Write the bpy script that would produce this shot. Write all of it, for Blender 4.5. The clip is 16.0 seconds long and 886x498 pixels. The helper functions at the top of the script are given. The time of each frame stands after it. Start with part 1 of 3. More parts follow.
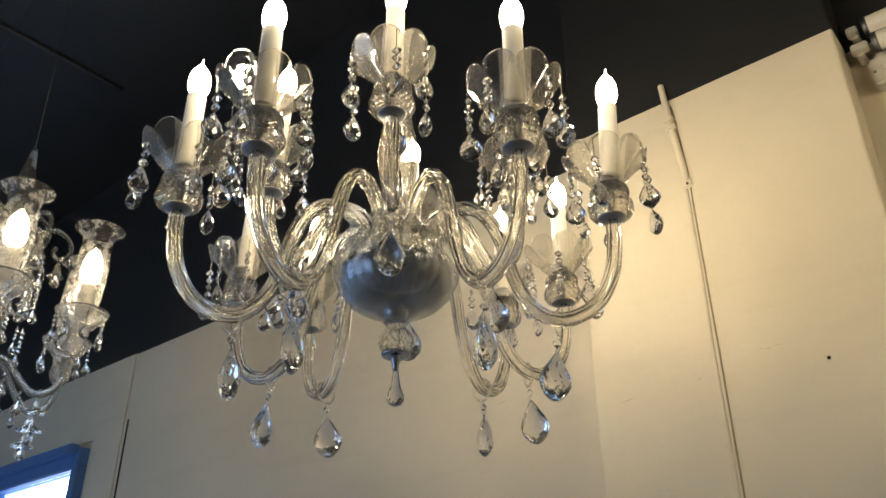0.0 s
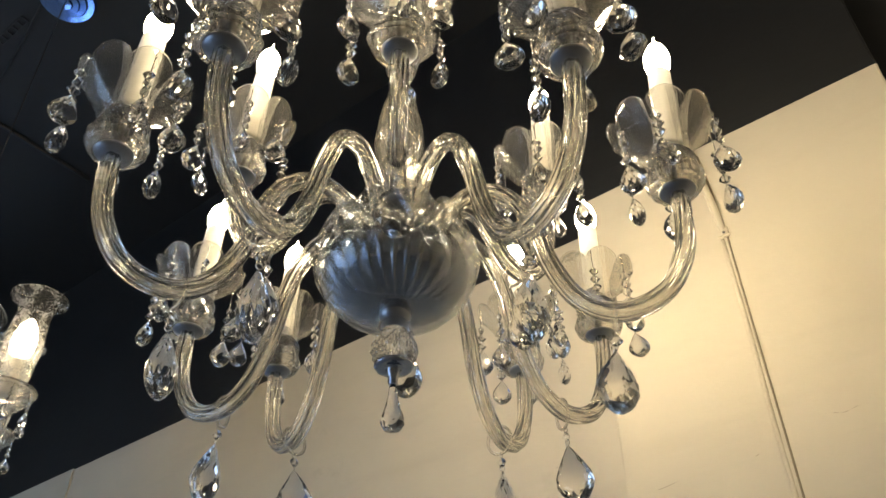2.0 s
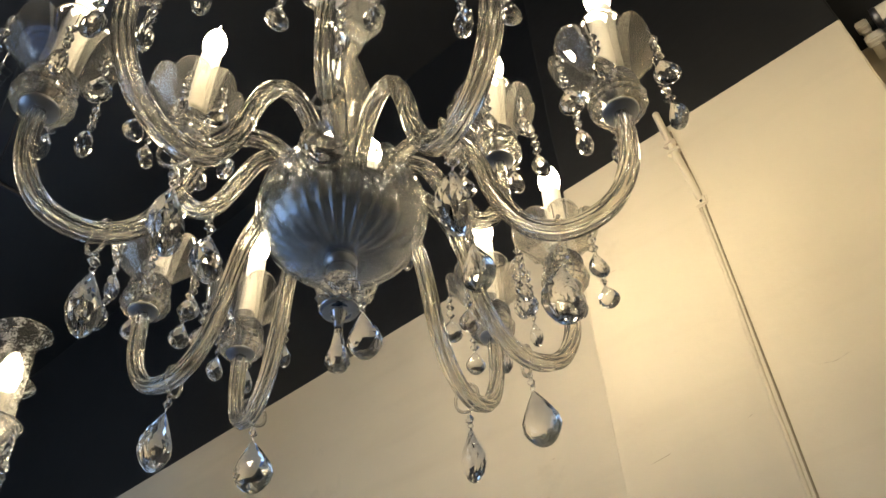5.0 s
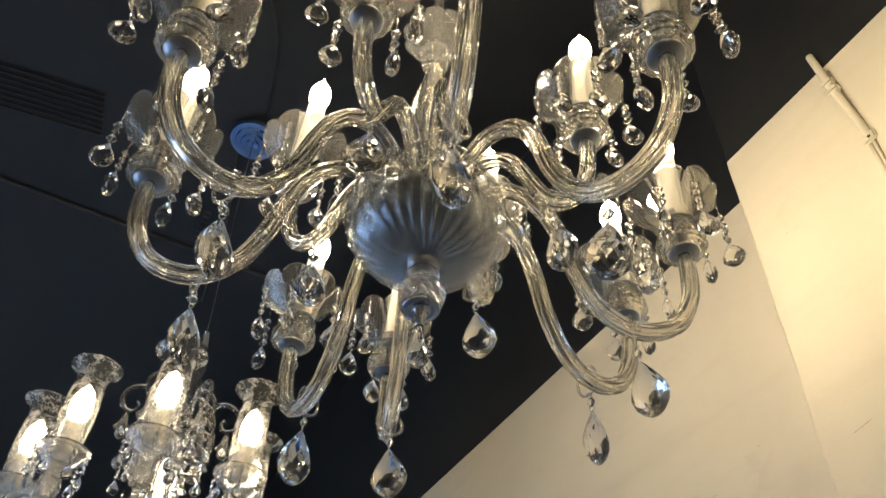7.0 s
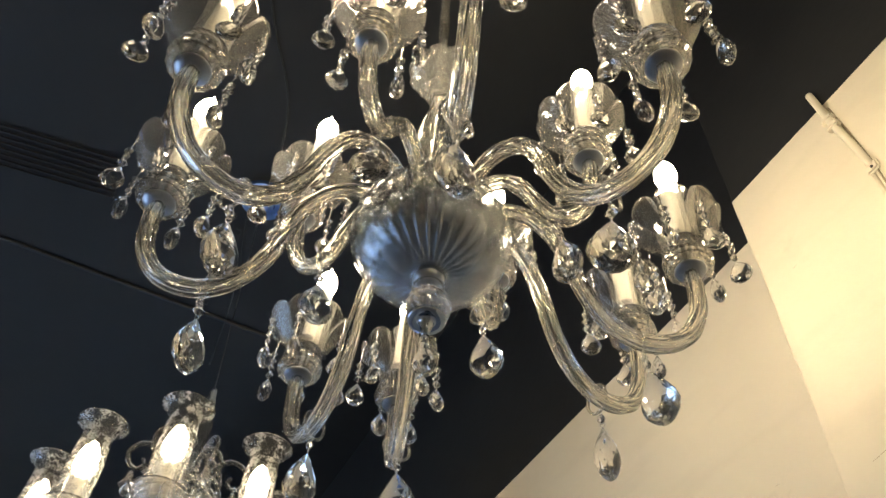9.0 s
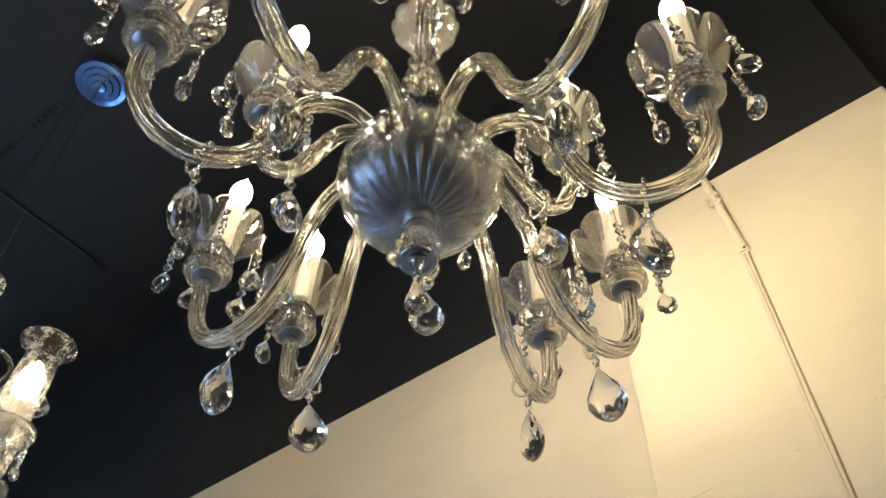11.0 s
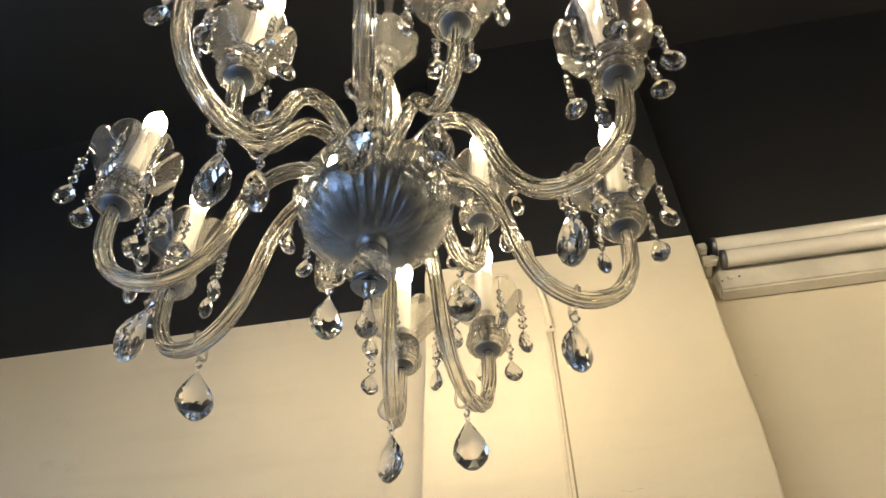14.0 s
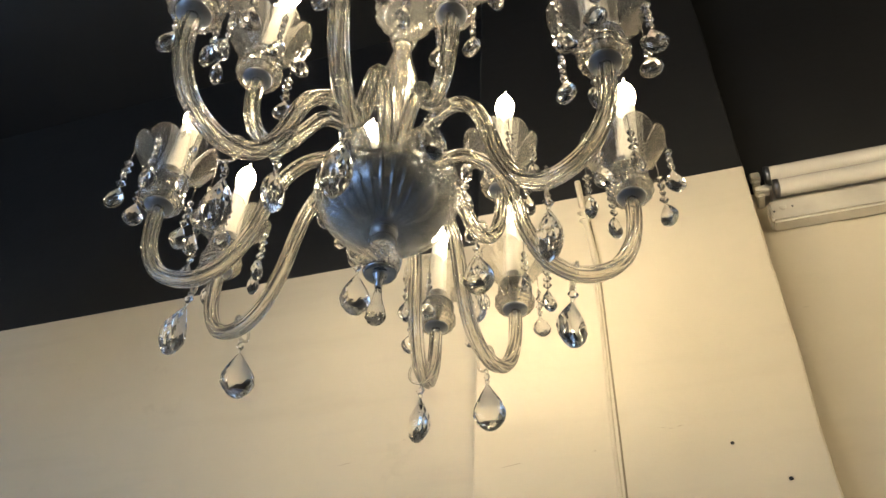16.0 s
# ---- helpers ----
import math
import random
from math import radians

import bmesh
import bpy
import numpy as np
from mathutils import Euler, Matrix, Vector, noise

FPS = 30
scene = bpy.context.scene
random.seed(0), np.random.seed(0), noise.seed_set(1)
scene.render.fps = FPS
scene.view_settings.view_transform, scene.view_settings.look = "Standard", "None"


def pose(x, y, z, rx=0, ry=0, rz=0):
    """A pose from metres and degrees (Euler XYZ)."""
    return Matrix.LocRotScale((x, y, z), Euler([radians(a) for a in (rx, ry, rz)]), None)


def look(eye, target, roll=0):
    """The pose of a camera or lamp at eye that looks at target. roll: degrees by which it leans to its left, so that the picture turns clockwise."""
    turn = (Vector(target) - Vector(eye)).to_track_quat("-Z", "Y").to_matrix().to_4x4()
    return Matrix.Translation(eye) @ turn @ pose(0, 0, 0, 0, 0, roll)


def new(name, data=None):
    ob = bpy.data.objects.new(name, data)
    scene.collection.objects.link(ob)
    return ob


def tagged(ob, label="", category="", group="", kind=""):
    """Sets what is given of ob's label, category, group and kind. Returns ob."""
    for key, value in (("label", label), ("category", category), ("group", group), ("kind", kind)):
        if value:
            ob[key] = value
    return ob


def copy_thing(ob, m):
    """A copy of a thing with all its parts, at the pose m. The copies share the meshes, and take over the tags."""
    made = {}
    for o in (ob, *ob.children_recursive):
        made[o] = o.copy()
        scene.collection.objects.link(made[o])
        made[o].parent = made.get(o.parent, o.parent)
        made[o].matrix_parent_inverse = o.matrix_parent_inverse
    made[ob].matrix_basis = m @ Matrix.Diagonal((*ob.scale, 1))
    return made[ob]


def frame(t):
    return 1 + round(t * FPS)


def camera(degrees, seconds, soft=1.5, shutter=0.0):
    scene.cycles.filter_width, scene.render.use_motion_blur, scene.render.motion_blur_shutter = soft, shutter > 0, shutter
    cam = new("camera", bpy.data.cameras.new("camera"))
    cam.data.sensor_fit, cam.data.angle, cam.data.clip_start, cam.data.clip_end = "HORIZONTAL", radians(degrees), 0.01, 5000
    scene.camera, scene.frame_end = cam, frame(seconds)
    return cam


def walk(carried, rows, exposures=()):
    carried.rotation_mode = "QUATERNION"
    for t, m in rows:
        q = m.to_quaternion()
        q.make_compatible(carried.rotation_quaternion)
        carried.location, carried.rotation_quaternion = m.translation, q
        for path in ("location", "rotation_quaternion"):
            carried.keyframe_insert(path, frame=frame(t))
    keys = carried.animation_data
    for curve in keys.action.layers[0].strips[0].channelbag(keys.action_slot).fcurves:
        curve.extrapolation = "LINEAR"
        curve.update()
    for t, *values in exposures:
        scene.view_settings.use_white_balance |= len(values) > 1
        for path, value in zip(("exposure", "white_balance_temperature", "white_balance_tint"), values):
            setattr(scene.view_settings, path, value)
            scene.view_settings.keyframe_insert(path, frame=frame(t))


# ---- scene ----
import functools

cam = camera(57.3, 16.0)
PATH = [
    (0, (0.065, 0.007, 1.648), (0.025, 1.773, 2.587), -0.10),
    (0.5, (-0.003, 0.147, 1.637), (-0.025, 1.873, 2.646), -0.30),
    (1, (-0.061, 0.262, 1.621), (-0.04, 1.922, 2.735), -2.10),
    (1.5, (-0.063, 0.341, 1.606), (0.023, 1.933, 2.813), -2.10),
    (2, (0.005, 0.4, 1.608), (0.031, 1.954, 2.867), -0.10),
    (2.5, (0.034, 0.455, 1.588), (-0.022, 1.966, 2.897), 2.20),
    (3, (0.017, 0.53, 1.573), (-0.055, 2.02, 2.906), 3.60),
    (3.5, (-0.022, 0.59, 1.552), (0.032, 2.03, 2.938), 1.60),
    (3.7, (-0.026, 0.599, 1.554), (0.116, 2.02, 2.954), -0.60),
    (5.8, (0.16, 0.48, 1.5), (-0.028, 1.965, 2.826), -3.20),
    (6, (0.169, 0.488, 1.503), (-0.073, 1.971, 2.823), -2.30),
    (6.5, (0.239, 0.559, 1.49), (-0.209, 1.949, 2.857), 1.00),
    (7, (0.295, 0.589, 1.466), (-0.297, 1.863, 2.89), 3.20),
    (7.5, (0.315, 0.613, 1.451), (-0.316, 1.817, 2.917), 3.50),
    (8, (0.331, 0.647, 1.437), (-0.318, 1.797, 2.938), 4.00),
    (8.2, (0.328, 0.658, 1.428), (-0.313, 1.79, 2.948), 3.70),
    (10.3, (0.091, 0.609, 1.403), (-0.163, 1.8165, 2.9765), 3.30),
    (10.5, (0.052, 0.608, 1.3995), (-0.1225, 1.8365, 2.9685), 2.35),
    (11, (-0.0105, 0.6325, 1.3875), (-0.0125, 1.909, 2.927), 1.05),
    (11.5, (-0.0235, 0.674, 1.392), (0.095, 1.973, 2.9075), 1.60),
    (12, (-0.044, 0.7085, 1.3975), (0.1475, 1.9735, 2.935), 3.15),
    (12.5, (-0.144, 0.7095, 1.3965), (0.187, 1.8865, 2.9795), 2.55),
    (13, (-0.237, 0.691, 1.3865), (0.253, 1.823, 2.961), 0.75),
    (13.5, (-0.2765, 0.6475, 1.377), (0.308, 1.783, 2.916), 0.25),
    (14, (-0.306, 0.5895, 1.373), (0.337, 1.741, 2.876), -0.55),
    (14.5, (-0.32, 0.5345, 1.371), (0.3345, 1.7135, 2.849), -0.40),
    (15, (-0.27, 0.447, 1.374), (0.3115, 1.6915, 2.828), 1.70),
    (15.5, (-0.236, 0.3935, 1.374), (0.255, 1.73, 2.778), 3.85),
    (16, (-0.2475, 0.4165, 1.3935), (0.2485, 1.8175, 2.7315), 3.10),
]
walk(cam, [(t, look(eye, target, roll)) for t, eye, target, roll in PATH],
     exposures=[(0, -0.06), (1.5, 0.05), (3.5, 0.06), (6, 0.06), (7, 0.20), (8, 0.30), (10.5, 0.33), (12.5, 0.29), (16, 0.27)])

# ---- world, daylight and lamps ----
world = bpy.data.worlds.new("world")
world.use_nodes = True
scene.world = world
wn = world.node_tree.nodes
sky = wn.new("ShaderNodeTexSky")
sky.sky_type, sky.sun_disc = "NISHITA", False
sky.sun_elevation, sky.sun_rotation = radians(40), radians(150)
wn["Background"].inputs[1].default_value = 0.10
world.node_tree.links.new(sky.outputs[0], wn["Background"].inputs[0])

# the long wall runs along U, the room lies on the side of N
U = Vector((0.7755, -0.6313, 0.0))
N = Vector((-0.6313, -0.7755, 0.0))
ORIGIN = Vector((0.20, 2.261, 0.0))
STEP, PAINT, CEILING = 0.115, 3.023, 4.25
ROOM = Matrix((( U.x, -N.x, 0, ORIGIN.x), (U.y, -N.y, 0, ORIGIN.y), (0, 0, 1, 0), (0, 0, 0, 1)))  # x along the wall, -y into the room


def area_lamp(name, m, sx, sy, power, colour):
    data = bpy.data.lights.new(name, "AREA")
    data.shape, data.size, data.size_y, data.energy, data.color = "RECTANGLE", sx, sy, power, colour
    ob = new(name, data)
    ob.matrix_world = m
    return ob


BULB = 125.0
DAY = (0.35, 0.58, 1.0)


# ---- materials ----
def material(name):
    m = bpy.data.materials.new(name)
    m.use_nodes = True
    return m, m.node_tree.nodes, m.node_tree.links, m.node_tree.nodes["Principled BSDF"]


def noise_node(n, l, scale, detail=4.0, coords="Object", rough=0.55):
    tc = n.new("ShaderNodeTexCoord")
    t = n.new("ShaderNodeTexNoise")
    t.inputs["Scale"].default_value, t.inputs["Detail"].default_value, t.inputs["Roughness"].default_value = scale, detail, rough
    l.new(tc.outputs[coords], t.inputs["Vector"])
    return t


def ramp(n, l, src, stops):
    r = n.new("ShaderNodeValToRGB")
    el = r.color_ramp.elements
    while len(el) < len(stops):
        el.new(0.5)
    for e, (p, c) in zip(el, stops):
        e.position, e.color = p, (*c, 1)
    l.new(src, r.inputs[0])
    return r


def bump(n, l, b, src, strength, distance):
    u = n.new("ShaderNodeBump")
    u.inputs["Strength"].default_value, u.inputs["Distance"].default_value = strength, distance
    l.new(src, u.inputs["Height"])
    l.new(u.outputs[0], b.inputs["Normal"])
    return u


def plaster(name, light, mid, dark, rough=0.75):
    m, n, l, b = material(name)
    big = noise_node(n, l, 1.3, 5.0)
    fine = noise_node(n, l, 38.0, 6.0)
    stain = noise_node(n, l, 3.7, 8.0, rough=0.7)
    base = ramp(n, l, big.outputs[0], [(0.3, mid), (0.65, light)])
    mix = n.new("ShaderNodeMixRGB")
    mix.blend_type = "MIX"
    mask = ramp(n, l, stain.outputs[0], [(0.62, (0, 0, 0)), (0.74, (0.5, 0.5, 0.5))])
    l.new(mask.outputs[0], mix.inputs[0])
    l.new(base.outputs[0], mix.inputs[1])
    mix.inputs[2].default_value = (*dark, 1)
    # long trowel and damp streaks
    tc = n.new("ShaderNodeTexCoord")
    mp = n.new("ShaderNodeMapping")
    mp.inputs["Scale"].default_value = (1.2, 1.2, 9.0)
    streak = n.new("ShaderNodeTexNoise")
    streak.inputs["Scale"].default_value, streak.inputs["Detail"].default_value = 1.6, 7.0
    l.new(tc.outputs["Object"], mp.inputs["Vector"])
    l.new(mp.outputs[0], streak.inputs["Vector"])
    smear = ramp(n, l, streak.outputs[0], [(0.54, (0, 0, 0)), (0.74, (0.20, 0.20, 0.20))])
    mix2 = n.new("ShaderNodeMixRGB")
    l.new(smear.outputs[0], mix2.inputs[0])
    l.new(mix.outputs[0], mix2.inputs[1])
    mix2.inputs[2].default_value = (*dark, 1)
    l.new(mix2.outputs[0], b.inputs["Base Color"])
    b.inputs["Roughness"].default_value = rough
    add = n.new("ShaderNodeMath")
    add.operation = "MULTIPLY_ADD"
    add.inputs[1].default_value = 0.25
    l.new(fine.outputs[0], add.inputs[0])
    l.new(stain.outputs[0], add.inputs[2])
    bump(n, l, b, add.outputs[0], 0.35, 0.006)
    return m


def see_through(n, l, b, share, tint):
    """Thin-walled glass: part of the light goes straight on, unbent."""
    t = n.new("ShaderNodeBsdfTransparent")
    t.inputs[0].default_value = (*tint, 1)
    mix = n.new("ShaderNodeMixShader")
    mix.inputs[0].default_value = share
    l.new(b.outputs[0], mix.inputs[1])
    l.new(t.outputs[0], mix.inputs[2])
    l.new(mix.outputs[0], n["Material Output"].inputs[0])


def glass(name, rough=0.0, tint=(1, 1, 1), ior=1.5, waves=0.0, scale=60.0, clear=1.0, thin=0.0):
    m, n, l, b = material(name)
    b.inputs["Base Color"].default_value = (*tint, 1)
    b.inputs["Transmission Weight"].default_value = clear
    b.inputs["IOR"].default_value = ior
    b.inputs["Roughness"].default_value = rough
    if waves:
        bump(n, l, b, noise_node(n, l, scale, 2.0).outputs[0], waves, 0.002)
    if thin:
        see_through(n, l, b, thin, tint)
    return m


def metal(name, colour, rough, grime=0.15):
    m, n, l, b = material(name)
    t = noise_node(n, l, 90.0, 5.0)
    r = ramp(n, l, t.outputs[0], [(0.3, tuple(c * (1 - grime) for c in colour)), (0.7, colour)])
    l.new(r.outputs[0], b.inputs["Base Color"])
    b.inputs["Metallic"].default_value, b.inputs["Roughness"].default_value = 1.0, rough
    return m


def matte(name, colour, rough=0.5, vary=0.08, scale=25.0, relief=0.0):
    m, n, l, b = material(name)
    t = noise_node(n, l, scale, 5.0)
    r = ramp(n, l, t.outputs[0], [(0.3, tuple(c * (1 - vary) for c in colour)), (0.7, colour)])
    l.new(r.outputs[0], b.inputs["Base Color"])
    b.inputs["Roughness"].default_value = rough
    if relief:
        bump(n, l, b, t.outputs[0], relief, 0.002)
    return m


def glow(name, colour, strength):
    m, n, l, b = material(name)
    b.inputs["Base Color"].default_value = (0.9, 0.88, 0.82, 1)
    b.inputs["Emission Color"].default_value = (*colour, 1)
    b.inputs["Emission Strength"].default_value = strength
    return m


def etched(name):
    """Clear glass with frosted sprays of flowers."""
    m, n, l, b = material(name)
    t = noise_node(n, l, 230.0, 1.5)
    spray = noise_node(n, l, 30.0, 2.0)
    mul = n.new("ShaderNodeMath")
    mul.operation = "MULTIPLY"
    l.new(t.outputs[0], mul.inputs[0])
    l.new(spray.outputs[0], mul.inputs[1])
    clear = ramp(n, l, mul.outputs[0], [(0.300, (0.95, 0.95, 0.95)), (0.325, (0.4, 0.4, 0.4))])
    rough = ramp(n, l, mul.outputs[0], [(0.300, (0.02, 0.02, 0.02)), (0.325, (0.5, 0.5, 0.5))])
    l.new(clear.outputs[0], b.inputs["Transmission Weight"])
    l.new(rough.outputs[0], b.inputs["Roughness"])
    b.inputs["Base Color"].default_value = (0.97, 0.96, 0.94, 1)
    b.inputs["IOR"].default_value = 1.35
    see_through(n, l, b, 0.5, (1, 0.99, 0.97))
    return m


CREAM = plaster("cream_plaster", (0.59, 0.528, 0.412), (0.53, 0.475, 0.370), (0.41, 0.358, 0.27))
BLACK = plaster("black_paint", (0.0128, 0.0130, 0.0138), (0.0092, 0.0094, 0.0101), (0.0175, 0.0177, 0.0186), 0.6)
FLOOR = plaster("grey_floor_tile", (0.44, 0.425, 0.40), (0.38, 0.365, 0.345), (0.28, 0.27, 0.255), 0.35)
SIDEWALL = plaster("tan_shop_wall", (0.46, 0.42, 0.34), (0.40, 0.365, 0.295), (0.3, 0.27, 0.22))
CRYSTAL = glass("cut_crystal", 0.0, (1, 1, 1), 1.56)
ARMGLASS = glass("fluted_arm_glass", 0.0, (1.0, 0.985, 0.94), 1.5, 0.06, 30.0, 0.985, thin=0.10)
CUPGLASS = glass("pressed_cup_glass", 0.03, (0.96, 0.945, 0.91), 1.47, 0.05, 120.0, 0.91, thin=0.50)
KNOBGLASS = glass("pressed_diamond_glass", 0.0, (1.0, 0.985, 0.95), 1.52, clear=0.955, thin=0.24)
BODYGLASS = glass("diamond_cut_glass", 0.0, (1, 0.985, 0.95), 1.52, clear=0.955, thin=0.36)
BOWLGLASS = glass("bowl_glass", 0.0, (0.97, 0.985, 1.0), 1.48, 0.03, 25.0, 0.99, thin=0.46)
SMOKE = metal("smoky_chrome", (0.42, 0.44, 0.48), 0.04, 0.06)
CHROME = metal("brushed_chrome", (0.62, 0.66, 0.72), 0.22)
PLATE = metal("grey_socket_metal", (0.40, 0.42, 0.46), 0.30)
CAPMETAL = metal("polished_cap_metal", (0.42, 0.47, 0.56), 0.12)
DARKMETAL = metal("dark_socket_metal", (0.22, 0.22, 0.23), 0.4)
WIRE = metal("silver_wire", (0.8, 0.78, 0.74), 0.25)
SLEEVE = matte("white_candle_sleeve", (0.86, 0.84, 0.78), 0.4, 0.05, 60.0)
BULBGLOW = glow("lit_bulb", (1.0, 0.83, 0.55), BULB)
WHITEPLASTIC = matte("aged_white_enamel", (0.62, 0.58, 0.50), 0.35, 0.22, 9.0)
TUBEWHITE = matte("unlit_tube_white", (0.64, 0.60, 0.53), 0.12, 0.12, 7.0)
# frame paint, with the blue cast of the daylight put into its colour
BLUEFRAME = matte("daylit_blue_paint", (0.06, 0.16, 0.42), 0.4, 0.2, 12.0, 0.2)
SHADEGLASS = etched("etched_shade_glass")
# blue daylight mirrored in the chrome is put into its base colour
CANOPYBLUE = metal("canopy_daylight_blue", (0.30, 0.50, 1.0), 0.14)
MILKY = glass("milky_pressed_glass", 0.05, (0.97, 0.95, 0.92), 1.48, 0.2, 90.0, 0.86, thin=0.3)
SOOT = matte("dusty_dark_metal", (0.022, 0.022, 0.024), 0.6, 0.3, 20.0)
HOLE = matte("hole_black", (0.01, 0.01, 0.01), 0.9)
CRACK = matte("crack_shadow", (0.30, 0.25, 0.18), 0.9, 0.2, 40.0)
SHADOWLINE = matte("cable_shadow_tone", (0.28, 0.23, 0.16), 0.9, 0.2, 40.0)


# ---- mesh helpers ----
def link(name, bm, mat, parent=None, label="", smooth=False, m=None):
    me = bpy.data.meshes.new(name)
    bmesh.ops.recalc_face_normals(bm, faces=bm.faces)
    bm.to_mesh(me)
    bm.free()
    me.materials.append(mat)
    if smooth:
        for p in me.polygons:
            p.use_smooth = True
    ob = new(name, me)
    if parent:
        ob.parent = parent
    if m is not None:
        ob.matrix_local = m
    if label:
        ob["label"] = label
    return ob


def part(name, bm, mat, parent, label="", smooth=False, m=None):
    return link(name, bm, mat, parent, label, smooth, m)


def again(name, me, parent, m=None, label=""):
    ob = new(name, me)
    ob.parent = parent
    if m is not None:
        ob.matrix_local = m
    if label:
        ob["label"] = label
    return ob


def box(bm, x0, x1, y0, y1, z0, z1, bevel=0.0):
    made = bmesh.ops.create_cube(bm, size=1, matrix=Matrix.Translation(((x0 + x1) / 2, (y0 + y1) / 2, (z0 + z1) / 2)) @ Matrix.Diagonal((x1 - x0, y1 - y0, z1 - z0, 1)))
    if bevel:
        edges = {e for v in made["verts"] for e in v.link_edges}
        bmesh.ops.bevel(bm, geom=list(edges), offset=bevel, segments=2, affect="EDGES")
    return bm


def revolve(bm, profile, segs, wobble=None, closed=False):
    """Rings of (radius, height) round the z axis; wobble(i, a, r, z) gives a changed (r, z)."""
    rings = []
    for i, (r, z) in enumerate(profile):
        ring = []
        for k in range(segs):
            a = 2 * math.pi * k / segs
            rr, zz = wobble(i, a, r, z) if wobble else (r, z)
            ring.append(bm.verts.new((rr * math.cos(a), rr * math.sin(a), zz)))
        rings.append(ring)
    pairs = list(zip(rings, rings[1:]))
    if closed:
        pairs.append((rings[-1], rings[0]))
    for a, b in pairs:
        for k in range(segs):
            bm.faces.new((a[k], a[(k + 1) % segs], b[(k + 1) % segs], b[k]))
    if not closed:
        bm.faces.new(rings[0][::-1])
        bm.faces.new(rings[-1])
    return bm


def smooth_path(points, steps):
    """Catmull-Rom through the points."""
    p = [Vector(q) for q in points]
    p = [2 * p[0] - p[1]] + p + [2 * p[-1] - p[-2]]
    out = []
    for i in range(1, len(p) - 2):
        for s in range(steps):
            t = s / steps
            a, b, c, d = p[i - 1:i + 3]
            out.append(0.5 * (2 * b + (c - a) * t + (2 * a - 5 * b + 4 * c - d) * t * t + (3 * b - a - 3 * c + d) * t ** 3))
    out.append(p[-2])
    return out


def sweep(bm, path, radius, segs, lobes=0, depth=0.0, twist=0.0, taper=None, closed=False):
    """A tube along the path with a lobed section that turns as it goes."""
    n = len(path)
    up = Vector((0, 1, 0))
    rings, run = [], 0.0
    for i, p in enumerate(path):
        if closed:
            t = (path[(i + 1) % n] - path[i - 1]).normalized()
        else:
            t = (path[min(i + 1, n - 1)] - path[max(i - 1, 0)]).normalized()
        if i:
            run += (p - path[i - 1]).length
        side = up.cross(t)
        if side.length < 1e-4:
            side = Vector((1, 0, 0)).cross(t)
        side.normalize()
        up = t.cross(side).normalized()
        ring = []
        r0 = radius * (taper(i / (n - 1)) if taper else 1.0)
        for k in range(segs):
            a = 2 * math.pi * k / segs
            r = r0 * (1 + depth * math.cos(lobes * a)) if lobes else r0
            b = a + twist * run
            ring.append(bm.verts.new(p + side * (r * math.cos(b)) + up * (r * math.sin(b))))
        rings.append(ring)
    for a, b in list(zip(rings, rings[1:])) + ([(rings[-1], rings[0])] if closed else []):
        for k in range(segs):
            bm.faces.new((a[k], a[(k + 1) % segs], b[(k + 1) % segs], b[k]))
    if not closed:
        bm.faces.new(rings[0][::-1])
        bm.faces.new(rings[-1])
    return bm


def ring_path(radius, n, tilt=None):
    out = [Vector((radius * math.cos(2 * math.pi * k / n), 0, radius * math.sin(2 * math.pi * k / n))) for k in range(n)]
    return [tilt @ p for p in out] if tilt else out


# ---- the room ----
def room_part(name, boxes, mat, label, category, bevel=0.0):
    bm = bmesh.new()
    for b in boxes:
        box(bm, *b, bevel=bevel)
    ob = link(name, bm, mat)
    ob.matrix_world = ROOM
    return tagged(ob, label, category, kind="structure")


LEFT, RIGHT, BACK = -5.2, 3.4, -4.2
POST0, POST1 = 0.347, 1.0736       # the pilaster
LPOST = -2.16                     # where the wall steps out again
WIN0, WIN1, WINB, WINT = -4.3, -2.44, 0.95, 2.62
T = 0.25
room_part("wall_north", [(LPOST, POST0, 0, T, 0, PAINT), (POST0, POST1, 0, T, 0, PAINT), (POST1, RIGHT, 0, T, 0, PAINT),
                         (WIN1, LPOST, 0, T, 0, PAINT), (LEFT, WIN0, 0, T, 0, PAINT), (WIN0, WIN1, 0, T, 0, WINB), (WIN0, WIN1, 0, T, WINT, PAINT)],
          CREAM, "cream plastered shop wall with stains and hairline cracks", "wall")
room_part("wall_upper", [(LEFT, RIGHT, 0.0, T, PAINT, CEILING)], BLACK, "upper wall painted black above the cream plaster", "wall")


